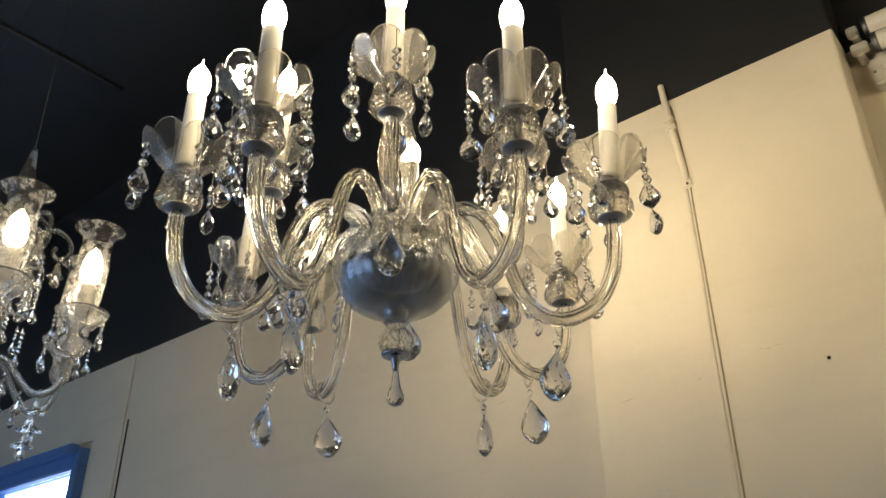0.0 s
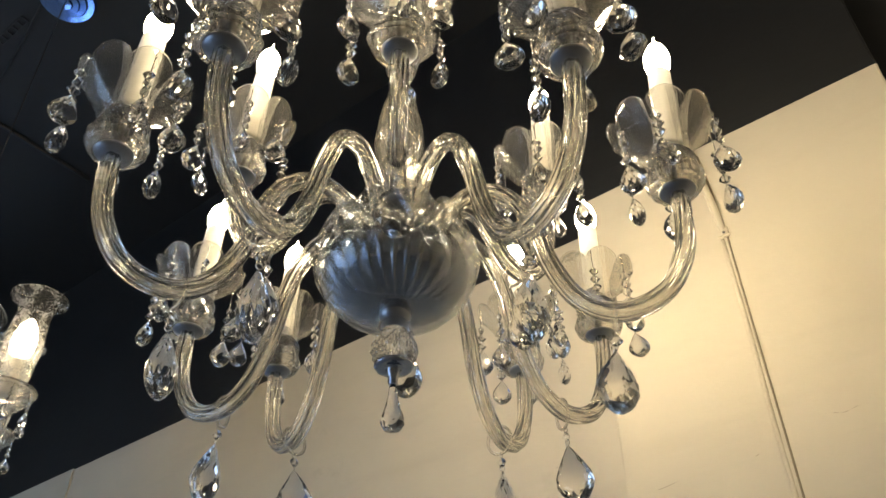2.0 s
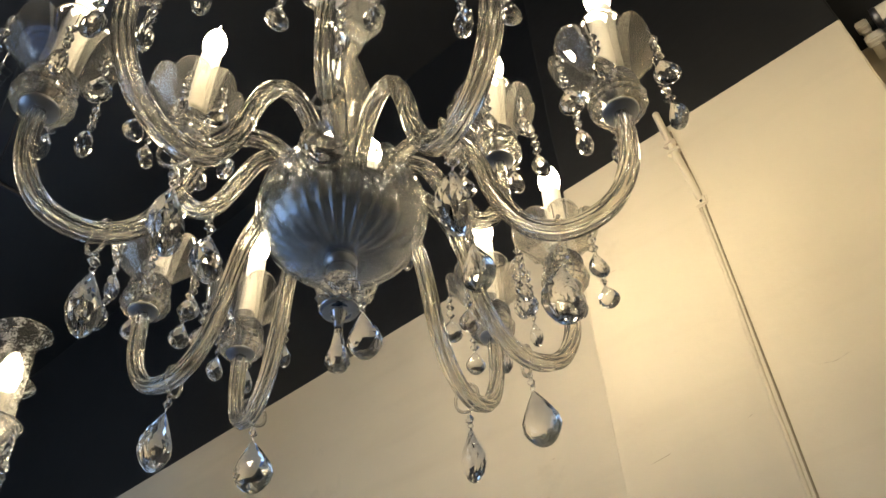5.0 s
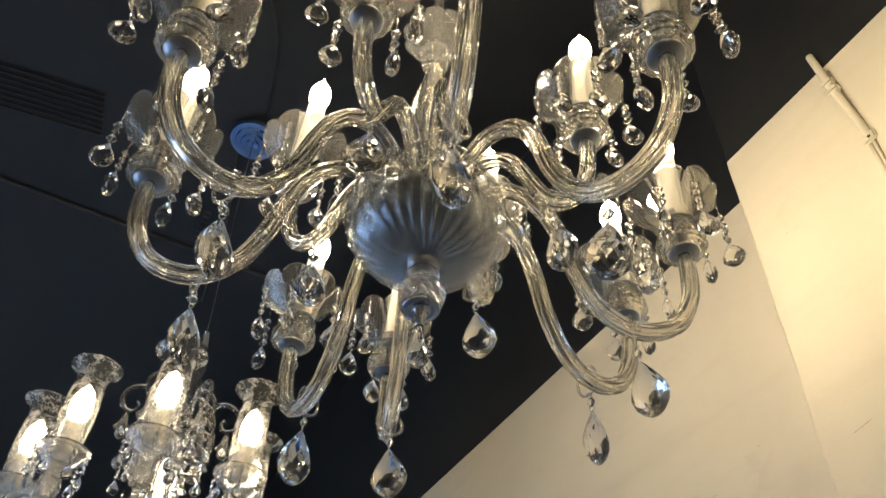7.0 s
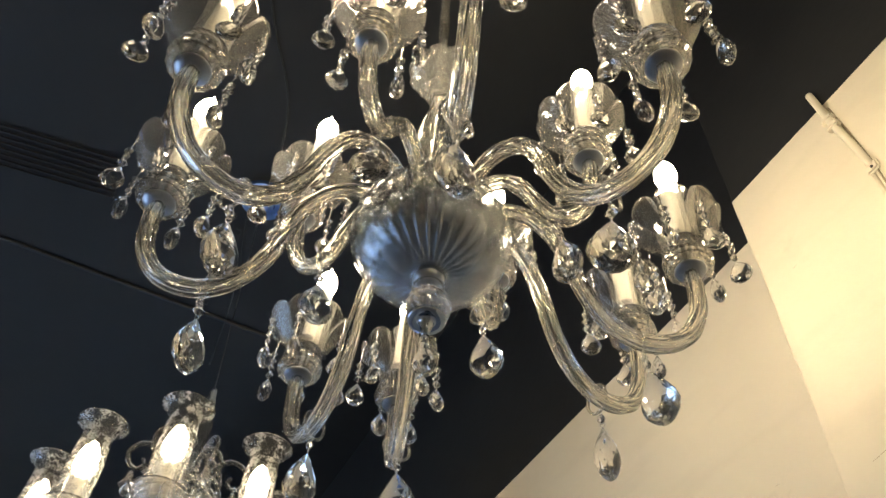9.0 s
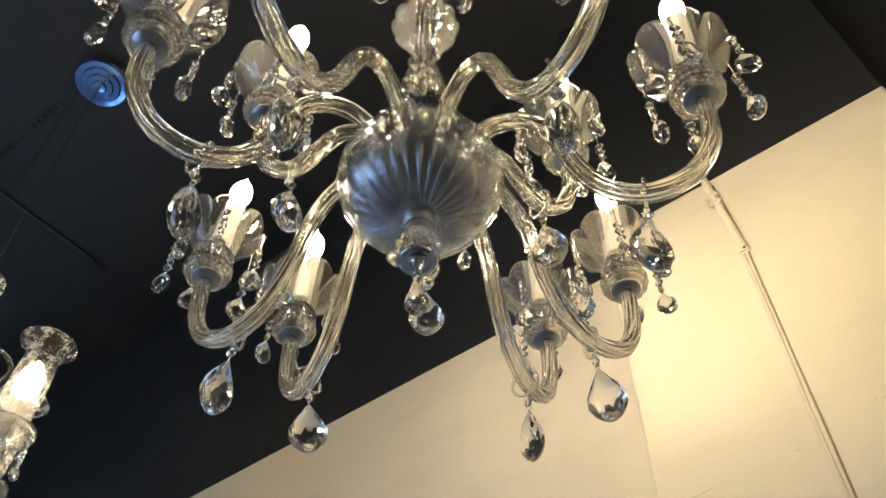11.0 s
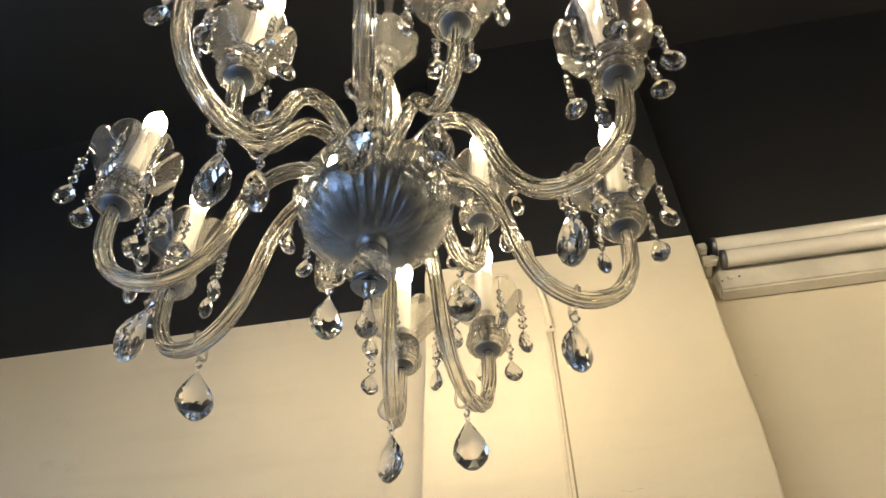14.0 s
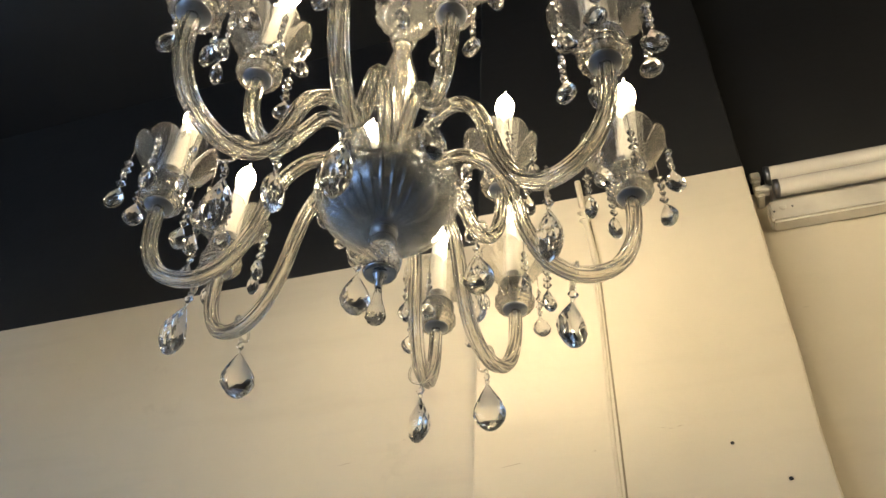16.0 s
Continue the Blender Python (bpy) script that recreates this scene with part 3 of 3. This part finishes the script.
        lean = pose(0, 0, 0, -math.degrees(off.y), math.degrees(off.x), 0)
        again("flower_cup", FLOWER, arm, seat @ pose(0, 0, 0, 0, 0, spin), "scalloped eight-petal glass cup")
        again("lamp_socket", SOCKET, arm, seat)
        again("candle_sleeve", CANDLE, arm, seat @ lean, "white candle sleeve")
        again("bulb", BULBMESH, arm, seat @ lean, "lit candle bulb")
        # crystal strings round the rim
        for k in range(6):
            a = radians(spin + turn + 22.5 + 60 * k + (7.5 if k % 2 else -7.5))
            at = place @ seat @ Vector((0, 0, 0))
            at = at + Vector((0.0675 * math.cos(a), 0.0675 * math.sin(a), 0.1135))
            string_of_crystals(root, at, 4 if rng.random() < 0.45 else 3, DROP_SMALL, rng.uniform(0.024, 0.036))
        lr, lz = (0.172, 0.107) if short == 1 else (0.272, -0.060)
        looped_drop(root, place @ Vector((lr, 0, lz)), turn + 90)
    return root


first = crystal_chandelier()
# unseen twin, same spacing along the shop wall, added to light its right end
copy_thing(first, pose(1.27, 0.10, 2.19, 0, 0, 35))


# ---- the second chandelier, with etched glass shades ----
def bell_bm(h, r):
    bm = bmesh.new()
    outer = [(0.15, 0.0), (0.30, -0.10), (0.38, -0.30), (0.45, -0.52), (0.62, -0.74), (0.86, -0.90), (1.0, -1.0)]
    inner = [(0.93, -1.0), (0.78, -0.89), (0.54, -0.73), (0.36, -0.52), (0.28, -0.30), (0.18, -0.14), (0.08, -0.06)]
    return revolve(bm, [(a * r, b * h) for a, b in outer + inner], 24, lambda i, a, rr, z: (rr * (1 + 0.04 * math.cos(8 * a)), z), closed=True)


SHADEBULB = glow("lit_shade_bulb", (1.0, 0.84, 0.58), 26.0)


def shade_chandelier():
    root = new("chandelier")
    root.location = (-1.405, 2.30, 2.276)
    tagged(root, "lit crystal chandelier with etched glass hurricane shades, scrolls and bells", "chandelier")
    bm = bmesh.new()
    revolve(bm, [(0.004, 0.0), (0.012, 0.02), (0.02, 0.05), (0.012, 0.075), (0.03, 0.095), (0.062, 0.125), (0.092, 0.155), (0.096, 0.165), (0.088, 0.168), (0.056, 0.142), (0.03, 0.125), (0.022, 0.15),
                 (0.034, 0.19), (0.046, 0.24), (0.036, 0.30), (0.02, 0.34), (0.03, 0.38), (0.04, 0.43), (0.028, 0.48), (0.018, 0.52), (0.034, 0.56), (0.04, 0.60), (0.026, 0.66), (0.016, 0.72), (0.026, 0.78), (0.032, 0.84), (0.02, 0.92), (0.01, 1.0)], 36,
            lambda i, a, r, z: (r * (1 + 0.05 * math.cos(12 * a)), z))
    part("stem", bm, BODYGLASS, root, "stacked cut glass stem", True)
    bm = bmesh.new()
    sweep(bm, [Vector((0, 0, 0.99)), Vector((0.025, -0.065, 1.45)), Vector((0.05, -0.13, 1.91))], 0.0022, 8)
    part("hanging_rod", bm, SOOT, root, "", True)
    bm = bmesh.new()
    revolve(bm, [(0.006, 1.905), (0.024, 1.907), (0.028, 1.914), (0.048, 1.915), (0.052, 1.922), (0.072, 1.923), (0.077, 1.931), (0.098, 1.933), (0.104, 1.948), (0.006, 1.949)], 40)
    part("canopy", bm, CANOPYBLUE, root, "stepped round chrome canopy with reflected daylight blue put into its colour", False, pose(0.05, -0.13, 0))
    # meshes shared by the six arms
    def rope_arm(reach):
        bm = bmesh.new()
        q = reach / 0.29
        sweep(bm, smooth_path([(0.03, 0, 0.20), (0.06 * q, 0, 0.235), (0.10 * q, 0, 0.225), (0.15 * q, 0, 0.165), (0.20 * q, 0, 0.125), (0.25 * q, 0, 0.135), (reach - 0.01, 0, 0.180), (reach, 0, 0.235)], 9), 0.0110, 16, 5, 0.14, 130.0)
        return mesh_of("arm", bm, BODYGLASS, True)
    bm = bmesh.new()
    revolve(bm, [(0.012, 0.235), (0.026, 0.245), (0.034, 0.275), (0.028, 0.305), (0.030, 0.325), (0.052, 0.352), (0.074, 0.378), (0.0785, 0.390), (0.075, 0.392), (0.068, 0.380), (0.046, 0.358), (0.022, 0.335), (0.018, 0.30), (0.022, 0.275), (0.012, 0.25)], 48,
            lambda i, a, r, z: (r * (1 + (0.025 * math.cos(24 * a) if r > 0.03 else 0)), z), closed=True)
    cup_me = mesh_of("drip_cup", bm, MILKY, True)
    bm = bmesh.new()
    prof = [(0.036, 0.392), (0.042, 0.405), (0.047, 0.440), (0.0505, 0.490), (0.0510, 0.540), (0.0480, 0.590), (0.0450, 0.625), (0.0480, 0.650), (0.0610, 0.668), (0.0755, 0.677), (0.0790, 0.680)]
    revolve(bm, prof + [(r - 0.0024, z + 0.001) for r, z in prof][::-1], 48, closed=True)
    shade_me = mesh_of("shade", bm, SHADEGLASS, True)
    bm = bmesh.new()
    revolve(bm, [(0.018, 0.37), (0.0235, 0.372), (0.0230, 0.482), (0.018, 0.484)], 20)
    sleeve_me = mesh_of("candle_sleeve", bm, SLEEVE, True)
    bm = bmesh.new()
    revolve(bm, [(0.014, 0.484), (0.0190, 0.494), (0.0225, 0.512), (0.0235, 0.534), (0.0210, 0.560), (0.0150, 0.584), (0.007, 0.600), (0.002, 0.606)], 20)
    bulb_me = mesh_of("bulb", bm, SHADEBULB, True)
    bm = bmesh.new()
    sweep(bm, smooth_path([(0.025, 0, 0.56), (0.05, 0, 0.62), (0.085, 0, 0.685), (0.125, 0, 0.712), (0.165, 0, 0.700), (0.188, 0, 0.662), (0.178, 0, 0.622), (0.150, 0, 0.612), (0.134, 0, 0.634), (0.142, 0, 0.652)], 8), 0.0090, 14, 5, 0.13, 160.0, taper=lambda t: 1.1 - 0.5 * t)
    scroll_me = mesh_of("scroll", bm, BODYGLASS, True)
    bm = bmesh.new()
    sweep(bm, smooth_path([(0.03, 0, 0.62), (0.07, 0, 0.615), (0.108, 0, 0.580), (0.122, 0, 0.535), (0.108, 0, 0.498), (0.084, 0, 0.494), (0.074, 0, 0.514)], 8), 0.0080, 14, 5, 0.13, 160.0, taper=lambda t: 1.1 - 0.5 * t)
    scroll2_me = mesh_of("scroll", bm, BODYGLASS, True)
    bell_me = mesh_of("bell", bell_bm(0.052, 0.026), MILKY, True)
    bm = bmesh.new()
    for top, r in ((0.0, 0.030), (-0.052, 0.034)):
        revolve(bm, [(0.004, top), (0.009, top - 0.010), (0.006, top - 0.020), (0.016, top - 0.030), (r, top - 0.040), (r * 0.98, top - 0.043), (0.014, top - 0.034), (0.004, top - 0.028)], 28, closed=True)
    tier_me = mesh_of("tiered_saucer", bm, BODYGLASS, True)
    for k, (turn, reach) in enumerate(((2, 0.29), (62, 0.29), (130, 0.30), (203, 0.44), (245, 0.30), (305, 0.295))):
        place = pose(0, 0, 0, 0, 0, turn)
        arm = again("arm", rope_arm(reach), root, place, "rope-twisted glass arm")
        seat = Matrix.Translation((reach, 0, 0))
        again("drip_cup", cup_me, arm, seat)
        again("candle_sleeve", sleeve_me, arm, seat)
        again("bulb", bulb_me, arm, seat, "lit candle bulb")
        again("shade", shade_me, arm, seat @ pose(0, 0, 0, 0, 0, 37 * k), "etched glass hurricane shade")
        for j in range(7):
            a = 2 * math.pi * (j + 0.3 * (k % 2)) / 7
            string_of_crystals(root, place @ Vector((reach + 0.072 * math.cos(a), 0.072 * math.sin(a), 0.378)), 3, DROP_SMALL, 0.008)
        tier = again("saucer_drop", tier_me, root, place @ Matrix.Translation((0.215, 0, 0.108)))
        again("drop", DROP_SMALL, tier, pose(0, 0, -0.090, 0, 0, rng.uniform(0, 360)))
        s1 = again("scroll", scroll_me, root, pose(0, 0, 0, 0, 0, turn + 30), "rope-twisted glass scroll")
        b1 = again("bell", bell_me, s1, pose(0.160, 0, 0.600))
        d1 = again("drop", DROP_SMALL, s1, pose(0.160, 0, 0.556, 0, 0, 30))
        s2 = again("scroll", scroll2_me, root, pose(0, 0, 0, 0, 0, turn + 30), "rope-twisted glass scroll")
        b2 = again("bell", bell_me, s2, pose(0.094, 0, 0.482))
        for j in range(3):
            string_of_crystals(root, place @ pose(0, 0, 0, 0, 0, 60 * rng.random()) @ Vector((0.088, 0, 0.160)), 3, DROP_SMALL, 0.006)
        for q in (0.10, 0.16):
            string_of_crystals(root, place @ Vector((q, 0, 0.20 if q < 0.12 else 0.145)), 2, DROP_SMALL, 0.010)
        for j in range(5):
            q = turn + 12 * j + rng.uniform(-4, 4)
            string_of_crystals(root, pose(0, 0, 0, 0, 0, q) @ Vector((rng.uniform(0.045, 0.13), 0, rng.uniform(0.30, 0.66))), rng.randint(3, 6), DROP_SMALL, 0.008)
        s3 = again("scroll", scroll2_me, root, pose(0, 0, 0.12, 0, 0, turn + 4), "rope-twisted glass scroll")
        again("bell", bell_me, s3, pose(0.094, 0, 0.482))
        string_of_crystals(root, pose(0, 0, 0, 0, 0, turn + 12) @ Vector((0.050, 0, 0.64)), 5, DROP_SMALL, 0.01)
        string_of_crystals(root, pose(0, 0, 0, 0, 0, turn + 44) @ Vector((0.055, 0, 0.43)), 5, DROP_SMALL, 0.01)
    return root


shade_chandelier()


# ---- unlit tube lights on the wall ----
def tube_fixture():
    root = new("tube_light")
    root.matrix_world = ROOM
    tagged(root, "old unlit double tube light fitting on the wall", "tube light")
    x0, x1 = 1.105, 2.36
    bm = bmesh.new()
    box(bm, x0 + 0.012, x1, -0.046, -0.001, 2.872, 2.946, 0.006)
    part("batten", bm, WHITEPLASTIC, root, "aged white enamelled batten")
    bm = bmesh.new()
    box(bm, x0 + 0.03, x1, -0.018, -0.001, 2.948, 3.050, 0.004)
    part("reflector", bm, WHITEPLASTIC, root)
    for z, y, dx in ((3.038, -0.046, 0.026), (2.980, -0.052, 0.038)):
        bm = bmesh.new()
        revolve(bm, [(0.012, 0.0), (0.0235, 0.002), (0.0250, 0.014), (0.0245, 0.016), (0.0245, 1.19), (0.0250, 1.192), (0.0235, 1.206), (0.012, 1.208)], 28)
        tube = part("tube", bm, TUBEWHITE, root, "unlit white glass tube", True, pose(x0 + dx, y, z, 0, 90, 0))
        bm = bmesh.new()
        revolve(bm, [(0.012, -0.001), (0.0256, 0.0), (0.0262, 0.010), (0.0254, 0.012), (0.012, 0.012)], 28)
        part("end_cap", bm, DARKMETAL, tube, "tarnished metal end cap", True)
        bm = bmesh.new()
        box(bm, x0 - 0.012, x0 + dx - 0.012, y - 0.012, y + 0.012, z - 0.012, z + 0.012, 0.003)
        box(bm, x0 - 0.006, x0 + 0.012, y, -0.002, z - 0.018, z + 0.008, 0.003)
        part("lamp_holder", bm, WHITEPLASTIC, root)
    for x, z, r in ((x0 + 0.045, 2.915, 0.009), (x0 + 0.068, 2.914, 0.003), (x0 + 0.022, 2.905, 0.003)):
        bm = bmesh.new()
        revolve(bm, [(r * 0.4, 0), (r, 0.0004), (r * 0.8, 0.0025), (r * 0.3, 0.003)], 10)
        part("screw", bm, DARKMETAL if r < 0.005 else WHITEPLASTIC, root, "", False, pose(x, -0.0462, z, 90, 0, 0))
    return root


tube_fixture()


# ---- conduit and cable down the pilaster ----
def conduit():
    root = new("cable")
    root.matrix_world = ROOM @ pose(0, -STEP, 0)
    tagged(root, "painted conduit and thin cable running down the pilaster", "cable")
    bm = bmesh.new()
    sweep(bm, smooth_path([(0.640, -0.010, 3.072), (0.644, -0.010, 3.02), (0.650, -0.009, 2.93), (0.660, -0.007, 2.84), (0.667, -0.004, 2.755)], 4), 0.0085, 12)
    part("conduit", bm, CREAM, root, "", True)
    for z, x in ((2.955, 0.648), (2.925, 0.651)):
        bm = bmesh.new()
        box(bm, x - 0.016, x + 0.015, -0.020, -0.0005, z - 0.008, z + 0.008, 0.004)
        part("clip", bm, CREAM, root)
    bm = bmesh.new()
    box(bm, 0.652, 0.682, -0.010, -0.0005, 2.738, 2.764, 0.004)
    part("junction", bm, CREAM, root)
    # dark strand standing in for the shadow line along conduit and cable
    bm = bmesh.new()
    sweep(bm, smooth_path([(0.656, -0.001, 3.00), (0.664, -0.001, 2.90), (0.672, -0.001, 2.76), (0.6715, -0.001, 2.72), (0.672, -0.001, 2.60), (0.6725, -0.001, 2.45), (0.6735, -0.001, 2.28), (0.6735, -0.001, 2.10), (0.6745, -0.001, 1.9), (0.675, -0.001, 1.2), (0.675, -0.001, 0.05)], 5), 0.0022, 8)
    part("shadow_line", bm, SHADOWLINE, root, "dark strand for the shadow line beside the cable", True)
    bm = bmesh.new()
    sweep(bm, smooth_path([(0.660, 0.0, 2.74), (0.662, 0.0, 2.5), (0.660, 0.0, 2.28), (0.662, 0.0, 1.9), (0.661, 0.0, 0.05)], 5), 0.0045, 8)
    part("painted_cable", bm, CREAM, root, "", True)
    bm = bmesh.new()
    revolve(bm, [(0.001, 0), (0.0035, 0.0005), (0.003, 0.002), (0.001, 0.0025)], 8)
    part("screw", bm, HOLE, root, "", False, pose(0.669, -0.0102, 2.748, 90, 0, 0))
    return root


conduit()


# ---- nail holes and hairline cracks in the plaster ----
def wall_mark(kind, x, z, y, size, label):
    bm = bmesh.new()
    if kind == "nail":
        revolve(bm, [(0.0015, 0), (size, 0.0004), (size * 0.8, 0.002), (0.001, 0.0022)], 9)
        ob = link("nail", bm, HOLE)
        ob.matrix_world = ROOM @ pose(x, y, z, 90, 0, 0)
        return tagged(ob, label, "nail", "nails in the wall")
    pts, px, pz = [], x, z
    while px < x + size:
        pts.append((px, 0.0, pz))
        px += rng.uniform(0.012, 0.03)
        pz += rng.uniform(-0.005, 0.0065)
    sweep(bm, smooth_path(pts, 2), 0.0006, 5, taper=lambda t: 0.25 + 0.9 * math.sin(math.pi * min(1, max(0, t))) * (0.6 + 0.4 * math.sin(40 * t)))
    ob = link("crack", bm, CRACK)
    ob.matrix_world = ROOM @ Matrix.Translation((0, y + 0.0003, 0))
    return tagged(ob, label, "crack", "cracks in the plaster", "structure")


for x, z, s in ((0.898, 2.233, 0.0042), (0.991, 2.145, 0.0045)):
    wall_mark("nail", x, z, -STEP - 0.0003, s, "small dark nail head in cream plaster")
for x, z, s, y in ((0.725, 2.285, 0.13, -STEP), (0.40, 2.235, 0.07, -STEP), (0.47, 2.02, 0.10, -STEP), (0.60, 2.245, 0.05, -STEP), (0.42, 2.70, 0.04, -STEP), (-0.05, 2.35, 0.05, 0.0), (0.12, 2.40, 0.04, 0.0), (1.12, 2.62, 0.06, 0.0)):
    wall_mark("crack", x, z, y, s, "hairline crack in the cream plaster")
# black crack near the wall step, modelled as a thin raised strand
bm = bmesh.new()
sweep(bm, smooth_path([(-2.13, -0.002, 2.70), (-2.128, -0.002, 2.5), (-2.125, -0.002, 2.2), (-2.12, -0.002, 1.6)], 4), 0.004, 6)
ob = link("wall_crack", bm, HOLE, smooth=True)
ob.matrix_world = ROOM
tagged(ob, "black crack running down the cream wall, modelled as a dark strand", "cable")


# ---- pipe, cables, perforated strips and a grille under the black ceiling ----
def overhead(name, points, radius, label, category):
    bm = bmesh.new()
    sweep(bm, smooth_path(points, 4), radius, 10)
    return tagged(link(name, bm, SOOT, smooth=True), label, category)


overhead("ceiling_pipe", [(-2.9, 1.55, 4.241), (-2.26, 2.34, 4.241), (-1.88, 2.81, 4.241), (-1.60, 3.16, 4.241)], 0.009, "dusty dark pipe under the black ceiling", "pipe")
overhead("ceiling_cable", [(-1.40, 2.12, 4.243), (-1.745, 2.543, 4.243), (-2.19, 2.98, 4.243)], 0.004, "thin dark cable along the black ceiling", "cable")
overhead("ceiling_cable", [(-0.72, 1.15, 4.243), (-0.90, 1.49, 4.243), (-1.02, 1.80, 4.243), (-1.25, 2.09, 4.243)], 0.004, "thin dark cable along the black ceiling", "cable")


def perforated_strip(p, q):
    p, q = Vector(p), Vector(q)
    way = q - p
    m = Matrix.Translation(p) @ way.to_track_quat("X", "Z").to_matrix().to_4x4()
    bm = bmesh.new()
    n = max(3, round(way.length / 0.035))
    step = way.length / n
    for s in (-0.016, 0.012):
        box(bm, 0, way.length, s, s + 0.004, -0.002, 0.002)
    for i in range(n + 1):
        box(bm, i * step - 0.004, i * step + 0.004, -0.012, 0.012, -0.002, 0.002)
    ob = link("perforated_strip", bm, SOOT)
    ob.matrix_world = m
    return tagged(ob, "dusty perforated metal strip under the black ceiling", "metal strip", "perforated ceiling strips")


perforated_strip((-1.56, 2.28, 4.244), (-1.70, 2.39, 4.244))
perforated_strip((-1.80, 2.47, 4.244), (-1.97, 2.61, 4.244))


def ceiling_grille():
    root = new("ceiling_grille")
    root.matrix_world = Matrix.Translation((-2.15, 1.61, 4.238)) @ pose(0, 0, 0, 0, 0, 43)
    tagged(root, "dark slatted grille set in the black ceiling", "grille")
    bm = bmesh.new()
    box(bm, -0.34, 0.34, -0.004, 0.004, -0.006, 0.006, 0.001)
    me = mesh_of("slat", bm, SOOT)
    for k in range(8):
        again("slat", me, root, pose(0, -0.105 + 0.03 * k, 0))
    return root


ceiling_grille()
